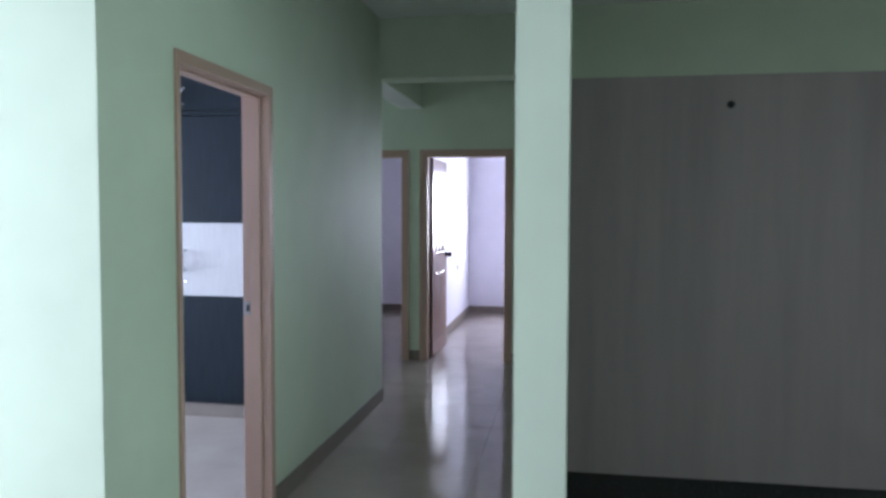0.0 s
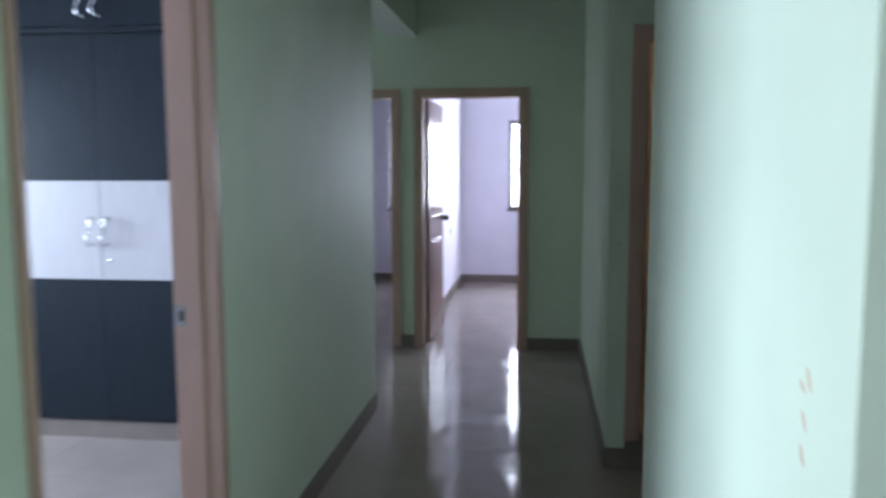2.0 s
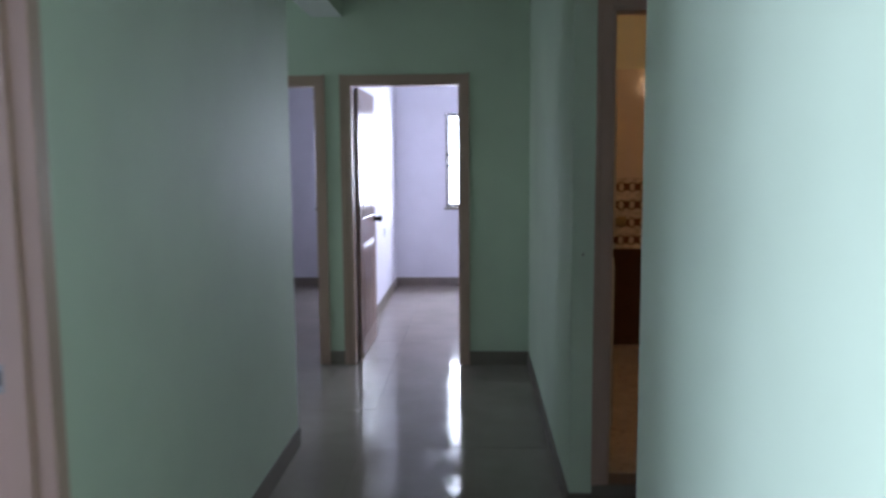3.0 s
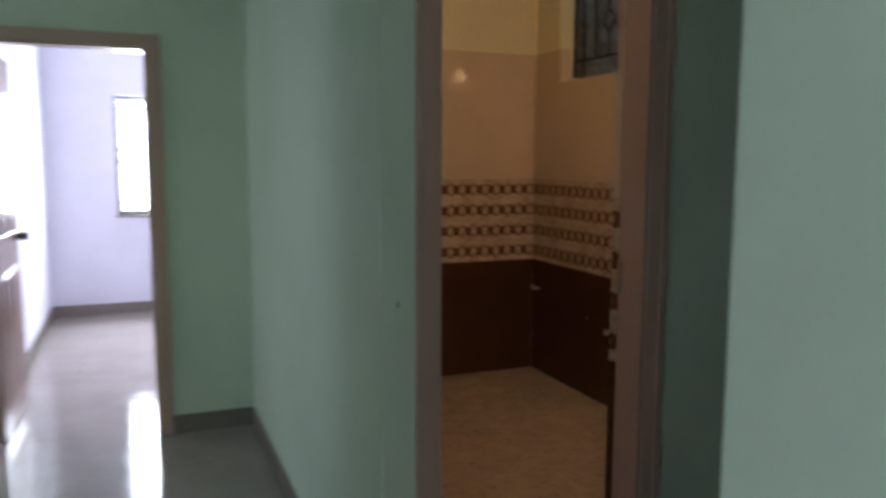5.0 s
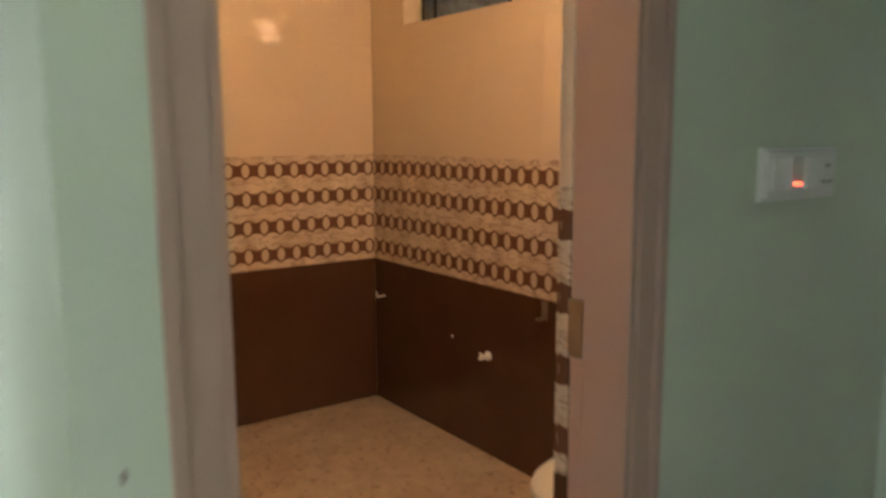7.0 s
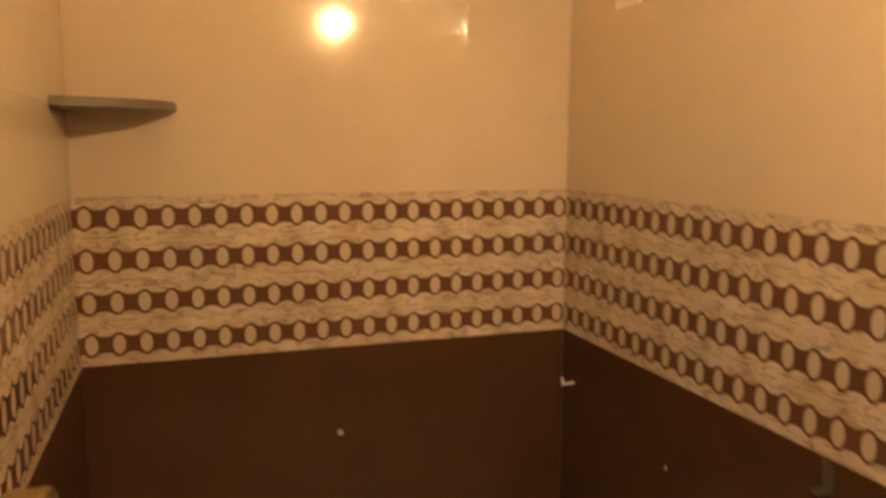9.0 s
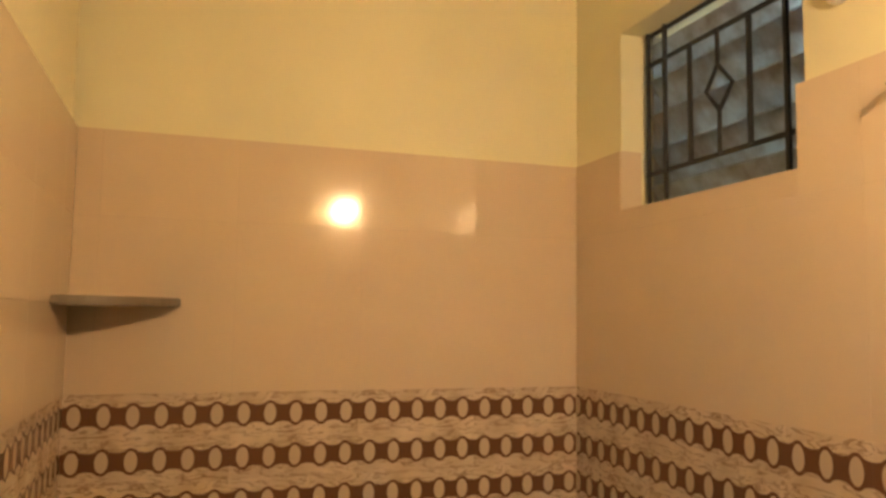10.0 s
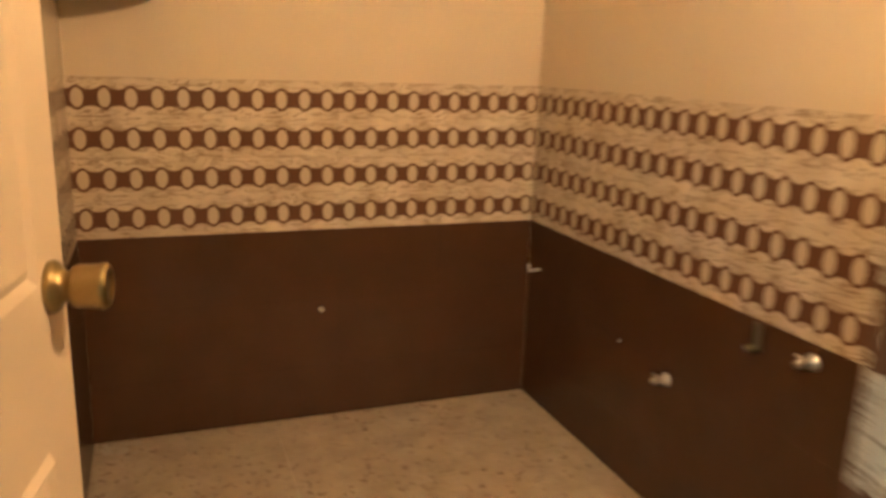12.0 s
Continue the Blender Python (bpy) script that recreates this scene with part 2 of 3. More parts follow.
def tube(bm, pts, r, n=8, closed=False):
    """A round bar along points."""
    pts = [Vector(p) for p in pts]
    rings = []
    for i, p in enumerate(pts):
        d = (pts[min(i + 1, len(pts) - 1)] - pts[max(i - 1, 0)]).normalized()
        a = d.orthogonal().normalized()
        if abs(d.z) < 0.95:
            a = d.cross(Vector((0, 0, 1))).normalized()
        b = d.cross(a)
        rr = r[i] if isinstance(r, (list, tuple)) else r
        rings.append([bm.verts.new(p + rr * (math.cos(k * 2 * math.pi / n) * a + math.sin(k * 2 * math.pi / n) * b)) for k in range(n)])
    for p, q in zip(rings, rings[1:]):
        for k in range(n):
            bm.faces.new((p[k], p[(k + 1) % n], q[(k + 1) % n], q[k]))
    bm.faces.new(rings[0][::-1])
    bm.faces.new(rings[-1])
    return bm


def lathe(profile, n=24, axis="z"):
    """A turned body: rows of (radius, height along the axis)."""
    bm = bmesh.new()
    at = {"z": lambda r, h, a: (r * math.cos(a), r * math.sin(a), h), "x": lambda r, h, a: (h, r * math.cos(a), r * math.sin(a)), "y": lambda r, h, a: (r * math.cos(a), h, r * math.sin(a))}[axis]
    rings = [[bm.verts.new(at(max(r, 1e-4), h, k * 2 * math.pi / n)) for k in range(n)] for r, h in profile]
    for p, q in zip(rings, rings[1:]):
        for k in range(n):
            bm.faces.new((p[k], p[(k + 1) % n], q[(k + 1) % n], q[k]))
    bm.faces.new(rings[0][::-1])
    bm.faces.new(rings[-1])
    return bm


# ---- the plan ----
XL, XLB = -1.230, -1.350          # corridor's left wall, its two faces
XR = 0.090                        # corridor's right wall
YS = 1.830                        # where the left wall begins
YP = 1.762                         # end of the thin wall on the right
YE = 5.456                         # end of the left wall
YF, YFB = 7.108, 7.24             # wall with the two far doors
YD, YDB = 4.690, 4.812            # bathroom door wall
BX0, BX1, BY0, BY1 = 0.26, 1.861, 4.852, 7.153
BZ = 0.14                         # raised bathroom floor
TOP = 2.96
YN = 3.100                         # tiled niche wall
YA = 3.494                         # alcove's near wall
XA = 1.752                         # alcove's end wall
WEST, EAST, SOUTH, NORTH = -4.6, 4.4, -5.2, 10.75

# doors: outer edges of their frames
D1 = (2.300, 3.228)               # along y, in the left wall
D2 = (-1.255, -0.341)             # far door, along x
D3 = (-2.28, -1.369)
D4 = (0.182, 0.948)
DZ, DZ4 = 2.10, 2.13

wall("wall_corridor_left", [(XLB, XL, YS, D1[0], 0, TOP), (XLB, XL, D1[1], YE, 0, TOP), (XLB, XL, D1[0], D1[1], DZ, TOP)], GREEN, "pale green painted corridor wall with a door opening", mx=LAVENDER)
wall("wall_living_front", [(WEST, XLB, YS, YS + 0.13, 0, TOP)], GREEN, "pale green painted living room wall", py=LAVENDER)
thin = wall("wall_corridor_right", [(0.0765, 0.224, YP, YA, 0, TOP)], GREEN, "thin pale green wall ending at the corridor")
for v in thin.data.vertices:
    if v.co.x < 0.1 and v.co.y > 3:
        v.co.x = 0.108            # the face runs slightly out of square
wall("wall_niche", [(0.224, EAST, YN, YA, 0, TOP)], GREEN, "green wall between the tiled niche and the alcove")
wall("wall_alcove_end", [(XA, XA + 0.13, YA, YD, 0, TOP)], GREEN, "green painted end wall of the alcove")
wall("wall_bathroom_door", [(XR, D4[0], YD, YDB, 0, TOP), (D4[1], BX1 + 0.2, YD, YDB, 0, TOP), (D4[0], D4[1], YD, YDB, DZ4, TOP), (XR, 0.225, YDB, BY0 - 0.008, 0, TOP), (0.897, BX1 + 0.2, YDB, BY0 - 0.008, 0, TOP), (0.225, 0.897, YDB, BY0 - 0.008, DZ4 - 0.03, TOP)], GREEN, "green painted wall round the bathroom door", py=CREAM_PLASTER)
wall("wall_bathroom_left", [(XR, BX0 - 0.008, BY0 - 0.008, YF, 0, TOP)], GREEN, "green corridor wall backed by the bathroom", px=CREAM_PLASTER)
wall("wall_bathroom_far", [(XR, BX1 + 0.2, BY1 + 0.008, BY1 + 0.12, 0, TOP)], CREAM_PLASTER, "cream plastered bathroom wall above the tiles")
WY0, WY1, WZ0, WZ1 = 6.100, 6.866, 1.931, 2.506
wall("wall_bathroom_right", [(BX1 + 0.008, BX1 + 0.2, BY0 - 0.008, WY0, 0, TOP), (BX1 + 0.008, BX1 + 0.2, WY1, BY1 + 0.008, 0, TOP), (BX1 + 0.008, BX1 + 0.2, WY0, WY1, 0, WZ0), (BX1 + 0.008, BX1 + 0.2, WY0, WY1, WZ1, TOP)], CREAM_PLASTER, "cream plastered bathroom wall with a small high window")
wall("wall_corridor_far", [(WEST, D3[0], YF, YFB, 0, TOP), (D3[1], D2[0], YF, YFB, 0, TOP), (D2[1], XR, YF, YFB, 0, TOP), (D3[0], D3[1], YF, YFB, DZ, TOP), (D2[0], D2[1], YF, YFB, DZ, TOP)], GREEN, "green painted wall with two doorways", py=LAVENDER)
wall("wall_bedroom_back", [(WEST, XLB, YE - 0.13, YE, 0, TOP)], GREEN, "wall behind the wardrobe", my=LAVENDER)
XPT = -1.247
wall("wall_partition", [(XPT - 0.12, XPT, YFB, NORTH, 0, TOP)], LAVENDER, "lavender white wall between two bedrooms")
wall("wall_far_room_right", [(1.9 + 0.16, 2.2, YFB + 0.05, NORTH, 0, TOP), (XR, 2.2, YFB, YFB + 0.05, 0, TOP)], LAVENDER, "lavender white bedroom wall")
W1 = (-0.642, 0.56, 0.940, 2.066)
W2 = (-2.205, -1.42, 0.940, 2.066)
V1 = (-0.61, -0.03, 2.46, 2.70)
wall("wall_north", [(WEST, W2[0], NORTH, NORTH + 0.2, 0, TOP), (W2[1], W1[0], NORTH, NORTH + 0.2, 0, TOP), (W1[1], 2.2, NORTH, NORTH + 0.2, 0, TOP), (W2[0], W2[1], NORTH, NORTH + 0.2, 0, W2[2]), (W2[0], W2[1], NORTH, NORTH + 0.2, W2[3], TOP), (W1[0], W1[1], NORTH, NORTH + 0.2, 0, W1[2]), (W1[0], W1[1], NORTH, NORTH + 0.2, W1[3], V1[2]), (W1[0], V1[0], NORTH, NORTH + 0.2, V1[2], V1[3]), (V1[1], W1[1], NORTH, NORTH + 0.2, V1[2], V1[3]), (W1[0], W1[1], NORTH, NORTH + 0.2, V1[3], TOP)], LAVENDER, "lavender white wall with windows")
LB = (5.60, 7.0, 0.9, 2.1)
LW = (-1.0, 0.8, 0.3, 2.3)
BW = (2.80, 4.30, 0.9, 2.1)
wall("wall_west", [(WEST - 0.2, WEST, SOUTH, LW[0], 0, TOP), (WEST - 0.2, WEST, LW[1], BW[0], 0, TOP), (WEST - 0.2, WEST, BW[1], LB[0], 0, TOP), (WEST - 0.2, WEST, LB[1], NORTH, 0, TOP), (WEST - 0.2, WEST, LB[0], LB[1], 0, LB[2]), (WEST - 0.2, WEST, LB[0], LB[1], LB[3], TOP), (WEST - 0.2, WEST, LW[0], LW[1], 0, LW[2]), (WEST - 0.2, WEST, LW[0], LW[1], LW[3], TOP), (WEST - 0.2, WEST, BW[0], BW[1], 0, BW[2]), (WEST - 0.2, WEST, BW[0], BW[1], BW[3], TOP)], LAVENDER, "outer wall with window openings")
wall("wall_south", [(WEST - 0.2, EAST + 0.2, SOUTH - 0.2, SOUTH, 0, TOP)], GREEN, "green living room wall")
wall("wall_east", [(EAST, EAST + 0.2, SOUTH, YA, 0, TOP)], GREEN, "green living room side wall")

wall("ceiling", [(WEST - 0.2, EAST + 0.2, SOUTH - 0.2, BY0 - 0.13, TOP, TOP + 0.15), (WEST - 0.2, 2.25, BY0 - 0.13, NORTH + 0.2, TOP, TOP + 0.15)], WHITE, "white painted flat ceiling")
wall("beam_cross", [(XL, XR, YE - 0.08, YE + 0.14, 2.505, TOP)], GREEN, "green painted beam across the corridor")
# the white underside stands in for daylight bounced up from the floor
wall("beam_lobby", [(XL - 0.22, XL, YE + 0.14, YF, 2.505, TOP), (XL - 0.22, XL, YE, YE + 0.14, 2.505, TOP)], GREEN, "green painted beam over the lobby, underside whitened for bounced daylight", mz=WHITE)
wall("beam_niche", [(0.220, EAST, YN - 0.014, YN, 2.084, 2.400)], GREEN, "green painted beam over the tiled niche")
wall("ceiling_niche", [(0.220, EAST, YP, YN, 2.400, 2.50)], WHITE, "white soffit over the tiled niche")

# ---- floors ----
wall("floor", [(WEST - 0.2, EAST + 0.2, SOUTH - 0.2, NORTH + 0.2, -0.2, -0.012)], GROUT, "grouted screed under the floor tiles")
wall("floor_bathroom", [(XR + 0.01, BX1 + 0.1, YDB - 0.01, BY1 + 0.05, -0.012, BZ - 0.010)], GROUT, "raised bathroom floor bed")
wall("threshold", [(D4[0], D4[1], YD - 0.004, YDB - 0.01, -0.012, BZ)], SKIRT, "brown grey tiled bathroom threshold step")


# ---- skirting ----
def skirting(name, rows):
    bm = bmesh.new()
    for x0, x1, y0, y1 in rows:
        box(bm, x0, x1, y0, y1, 0, 0.10)
    return tagged(new(name, finish(name, bm, [SKIRT])), "brown grey tile skirting along the wall", "skirting", kind="structure")


S = 0.010
skirting("baseboard_corridor_left", [(XL, XL + S, YS, D1[0]), (XL, XL + S, D1[1], YE), (XLB, XL + S, YE, YE + S)])
skirting("baseboard_right", [(XR - S, XR, YD - S, YF - S), (XR, D4[0], YD - S, YD), (D4[1], XA, YD - S, YD), (XR, XA, YA, YA + S), (XA - S, XA, YA + S, YD - S)])
skirting("baseboard_far", [(D2[1], XR, YF - S, YF), (D3[1], D2[0], YF - S, YF), (WEST, D3[0], YF - S, YF)])
skirting("baseboard_far_room", [(XPT, 2.0, NORTH - S, NORTH), (XPT, XPT + S, YFB, NORTH - S)])
skirting("baseboard_side_room", [(WEST, XPT - 0.12, NORTH - S, NORTH), (XPT - 0.12 - S, XPT - 0.12, YFB, NORTH - S)])
tagged(new("skirting_niche", finish("skirting_niche", boxes((0.220, EAST, YN - 0.014, YN, 0, 0.325), bevel=0.002), [GRANITE])), "dark granite skirting under the tiled niche", "skirting", kind="structure")


# ---- doors ----
def door_frame(name, label, along, a0, a1, front, back, top, inward, foot=0.0, wide=0.075, first=None):
    """A timber door frame: two posts and a head with a stop bead and a stepped face. along is the axis it runs on."""
    d = thing(name, label, "door", kind="structure")
    p, stop = 0.012, 0.014
    first = first or wide         # width of the post at a0

    def put(nm, u0, u1, z0, z1, w0, w1):
        r = (u0, u1, w0, w1, z0, z1) if along == "x" else (w0, w1, u0, u1, z0, z1)
        part(nm, boxes(r, bevel=0.003), FRAME, d)
    w0, w1 = min(front, back), max(front, back)
    put("post", a0, a0 + first - stop, foot, top, w0 - p, w1 + p)
    put("post", a1 - wide + stop, a1, foot, top, w0 - p, w1 + p)
    put("head", a0 + first - stop, a1 - wide + stop, top - wide + stop, top, w0 - p, w1 + p)
    s0, s1 = (w0 + 0.035, w1 - 0.035) if inward == 0 else (w0 - p + 0.004, w1 - 0.032)
    put("stop_bead", a0 + first - stop, a0 + first, foot, top - wide + stop, s0, s1)
    put("stop_bead", a1 - wide, a1 - wide + stop, foot, top - wide + stop, s0, s1)
    put("stop_bead", a0 + first, a1 - wide, top - wide, top - wide + stop, s0, s1)
    # raised outer moulding
    put("moulding", a0 - 0.004, a0 + 0.016, foot, top + 0.004, w0 - p - 0.007, w0 - p + 0.001)
    put("moulding", a1 - 0.016, a1 + 0.004, foot, top + 0.004, w0 - p - 0.007, w0 - p + 0.001)
    return d


def panel_leaf(name, width, height, mat, parent, m, label):
    """A moulded panel door leaf, hinge at x = 0, faces on y: three long upper panels under an arch and three lower ones."""
    leaf = part(name, boxes((0, width, -0.016, 0.016, 0, height), bevel=0.002), mat, parent, label)
    leaf.matrix_basis = m
    side = width * 0.14
    w = (width - 2 * side) / 3
    for face in (-1, 1):
        for k in range(3):
            x0, x1 = side + k * w + 0.012, side + (k + 1) * w - 0.012
            for low, high, arch in ((0.14, 0.86, False), (1.04, height - 0.20, True)):
                bm = bmesh.new()
                out = [(x0, low), (x1, low)]
                if arch:
                    mid = width / 2
                    for j in range(7):
                        x = x1 + (x0 - x1) * j / 6
                        out.append((x, high - 0.16 * (abs(x - mid) / (width / 2 - side)) ** 1.6))
                else:
                    out += [(x1, high), (x0, high)]
                cx, cz = (x0 + x1) / 2, (low + high) / 2
                rings = []
                for s, dy in ((0.0, 0.015), (0.008, 0.024), (0.020, 0.018), (0.032, 0.024)):
                    rings.append([bm.verts.new((x + math.copysign(min(s, abs(cx - x)), cx - x), face * dy, z + math.copysign(min(s, abs(cz - z)), cz - z))) for x, z in out])
                for p, q in zip(rings, rings[1:]):
                    for j in range(len(out)):
                        bm.faces.new((p[j], p[(j + 1) % len(out)], q[(j + 1) % len(out)], q[j]))
                bm.faces.new(rings[-1])
                part("panel", bm, mat, leaf)
    return leaf


def door_knob(mat, parent, x, z, side, label):
    """A turned door knob on its rose, standing off the leaf."""
    prof = [(0.037, 0.0), (0.037, 0.008), (0.033, 0.013), (0.023, 0.017), (0.022, 0.027), (0.028, 0.031), (0.0305, 0.036), (0.0310, 0.066), (0.0325, 0.069), (0.0325, 0.076), (0.029, 0.080), (0.020, 0.081), (0.018, 0.078), (0.006, 0.078)]
    bm = lathe([(r, side * (0.016 + h * 0.82)) for r, h in ((q * 0.79, w * 0.94) for q, w in prof)], 20, "y")
    for v in bm.verts:
        v.co += Vector((x, 0, z))
    k = part("knob", bm, mat, parent, label, smooth=True)
    return k


door1 = door_frame("door_1", "beige-brown painted bedroom door frame in the green wall", "y", D1[0], D1[1], XL, XLB, DZ, 0, wide=0.062, first=0.042)
jamb = D1[1] - 0.048
strike = part("strike_plate", boxes((XLB - 0.010, XLB + 0.028, jamb - 0.0025, jamb, 0.985, 1.050), bevel=0.001), STEEL, door1, "dull steel strike plate")
part("latch_hole", boxes((XLB + 0.006, XLB + 0.022, jamb - 0.0040, jamb - 0.0025, 1.002, 1.034)), BLACK_STEEL, strike, "dark latch hole")
door2 = door_frame("door_2", "beige-brown frame with a moulded panel door standing open", "x", D2[0], D2[1], YF, YFB, DZ, 1)
leaf2 = panel_leaf("leaf", 0.765, 2.02, LEAF, door2, pose(-1.166, YFB + 0.012, 0.008, 0, 0, 89), "pinkish brown moulded panel door leaf")
door_knob(DARK_KNOB, leaf2, 0.705, 1.01, -1, "dark bronze door knob")
door3 = door_frame("door_3", "beige-brown painted frame of an open bedroom doorway", "x", D3[0], D3[1], YF, YFB, DZ, 1)
door4 = door_frame("door_4", "beige-brown bathroom door frame with a cream panel door open inwards", "x", D4[0], D4[1], YD, YDB, DZ4, 1, foot=BZ, wide=0.07)
leaf4 = panel_leaf("leaf", 0.675, 1.92, BATH_LEAF, door4, pose(0.266, YDB + 0.026, BZ + 0.012, 0, 0, 80), "cream painted moulded panel door leaf")
door_knob(BRASS, leaf4, 0.622, 1.03, -1, "brass door knob")
door_knob(BRASS, leaf4, 0.622, 1.03, 1, "brass door knob")
part("strike_plate", boxes((D4[1] - 0.060, D4[1] - 0.0560, YDB - 0.028, YDB + 0.012, 1.07, 1.17), (D4[1] - 0.0615, D4[1] - 0.060, YDB - 0.020, YDB - 0.004, 1.10, 1.14)), STEEL, door4, "dull steel strike plate")


# ---- windows ----
def grille_window(name, label, x0, x1, z0, z1, y):
    w = thing(name, label, "window", kind="structure")
    f = 0.045
    for nm, r in (("window_frame", (x0, x0 + f, y + 0.12, y + 0.17, z0, z1)), ("window_frame", (x1 - f, x1, y + 0.12, y + 0.17, z0, z1)), ("window_frame", (x0 + f, x1 - f, y + 0.12, y + 0.17, z0, z0 + f)), ("window_frame", (x0 + f, x1 - f, y + 0.12, y + 0.17, z1 - f, z1))):
        part(nm, boxes(r, bevel=0.003), PLASTIC, w)
    part("window_sill", boxes((x0 - 0.02, x1 + 0.02, y - 0.02, y + 0.12, z0 - 0.02, z0 + 0.004), bevel=0.003), SHELF_STONE, w)
    g = 0.007
    xs = [x0 + 0.008, x0 + 0.10] + [x0 + 0.10 + (x1 - x0 - 0.2) * k / 6 for k in range(1, 6)] + [x1 - 0.10, x1 - 0.008]
    for x in xs:
        g = 0.014 if x in (xs[0], xs[-1]) else 0.007
        part("grille_bar", boxes((x - g, x + g, y + 0.022, y + 0.036, z0 + 0.006, z1 - 0.004)), BLACK_STEEL, w)
    for z in (z0 + 0.016, z0 + 0.12, z1 - 0.12, z1 - 0.014):
        g = 0.012 if z in (z0 + 0.016, z1 - 0.014) else 0.006
        part("grille_rail", boxes((x0 + 0.004, x1 - 0.004, y + 0.036, y + 0.046, z - g, z + g)), BLACK_STEEL, w)
    zm = (z0 + z1) / 2
    for z in (zm - 0.06, zm + 0.06):
        part("grille_rail", boxes((x0 + 0.004, x0 + 0.10, y + 0.036, y + 0.046, z - g, z + g)), BLACK_STEEL, w)
    return w


grille_window("window_1", "bright bedroom window behind a black steel grille", *W1, NORTH)
grille_window("window_2", "bedroom window with a black steel grille", *W2, NORTH)


def plain_window(name, label, y0, y1, z0, z1):
    w = thing(name, label, "window", kind="structure")
    for r in ((y0, y0 + 0.05, z0, z1), (y1 - 0.05, y1, z0, z1), (y0 + 0.05, y1 - 0.05, z0, z0 + 0.05), (y0 + 0.05, y1 - 0.05, z1 - 0.05, z1)):
        part("window_frame", boxes((WEST - 0.13, WEST - 0.08, *r), bevel=0.003), PLASTIC, w)
    return w


bm = bmesh.new()
bm.faces.new([bm.verts.new(p) for p in ((-6, 12.6, -1.5), (4, 12.6, -1.5), (4, 12.6, 5), (-6, 12.6, 5))])
tagged(new("backdrop", finish("backdrop", bm, [HAZE])), "bright hazy sky outside the bedroom windows", "sky", kind="structure")
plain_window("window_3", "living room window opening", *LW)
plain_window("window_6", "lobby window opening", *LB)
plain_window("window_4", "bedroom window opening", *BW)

# bathroom window: steel grille with a diamond, glass louvres behind
w5 = thing("window_5", "small high bathroom window with steel grille and dusty louvres", "window", kind="structure")
GX = BX1 + 0.089
for y, z0, z1 in ((6.835, 1.955, 2.503), (6.745, 1.945, 2.503), (6.622, 2.048, 2.400), (6.371, 2.048, 2.400), (6.240, 1.945, 2.503)):
    part("grille_bar", boxes((GX - 0.006, GX + 0.006, y - 0.006, y + 0.006, z0, z1), bevel=0.0015), BLACK_STEEL, w5)
for z in (2.048, 2.402, 2.497):
    part("grille_rail", boxes((GX + 0.006, GX + 0.012, WY0 + 0.002, 6.862, z - 0.007, z + 0.007)), BLACK_STEEL, w5)
for pts in (((6.498, 2.402), (6.498, 2.298), (6.549, 2.232), (6.492, 2.168)), ((6.498, 2.298), (6.436, 2.232), (6.492, 2.168), (6.494, 2.048))):
    part("grille_diamond", tube(bmesh.new(), [(GX, y, z) for y, z in pts], 0.007, 6), BLACK_STEEL, w5)
for k in range(5):
    z = 1.955 + k * 0.115
    bm = boxes((-0.004, 0.004, WY0 + 0.012, WY1 - 0.012, -0.072, 0.072), bevel=0.001)
    bm.transform(pose(BX1 + 0.155, 0, z, 0, -38, 0))
    part("louvre", bm, LOUVRE, w5, "dusty glass louvre")
for y in (WY0 + 0.004, WY1 - 0.012):
    part("louvre_channel", boxes((BX1 + 0.12, BX1 + 0.19, y, y + 0.008, WZ0, WZ1)), STEEL, w5)
reveal = thing("wall_tiles_window", "cream tiles lining the foot of the window reveal", "tiled wall", kind="structure")
part("tile", boxes((BX1 + 0.001, GX - 0.012, WY1 - 0.006, WY1 + 0.0005, WZ0 + 0.001, 2.1215), bevel=0.0008), CREAM_TILE, reveal)
wall("wall_duct", [(2.95, 3.05, 5.3, 7.6, 0, 4.0), (BX1 + 0.2, 2.95, 7.45, 7.6, 0, 4.0), (BX1 + 0.2, 2.95, 5.3, 5.45, 0, 4.0)], GROUT, "bare plastered duct wall outside the bathroom")


# ---- bedroom wardrobe ----
def wave_handle(parent, x, z, y, h, label):
    """A twisted chrome pull: a flat bar that swells and leans one way, then the other, on two long feet."""
    bm = bmesh.new()
    out, n = 0.048, 16
    pts = [(x + 0.010 * math.sin(2 * math.pi * k / n), y - out - 0.005 * math.sin(math.pi * k / n), z + h / 2 - h * k / n) for k in range(n + 1)]
    tube(bm, pts, [0.0045 + 0.006 * abs(math.sin(2 * math.pi * k / n)) for k in range(n + 1)], 8)
    for e in (pts[1], pts[-2]):
        tube(bm, [e, (e[0], y - 0.006, e[2])], 0.0055, 8)
        tube(bm, [(e[0], y - 0.006, e[2]), (e[0], y, e[2])], 0.009, 10)
    part("handle", bm, CHROME, parent, label, smooth=True)


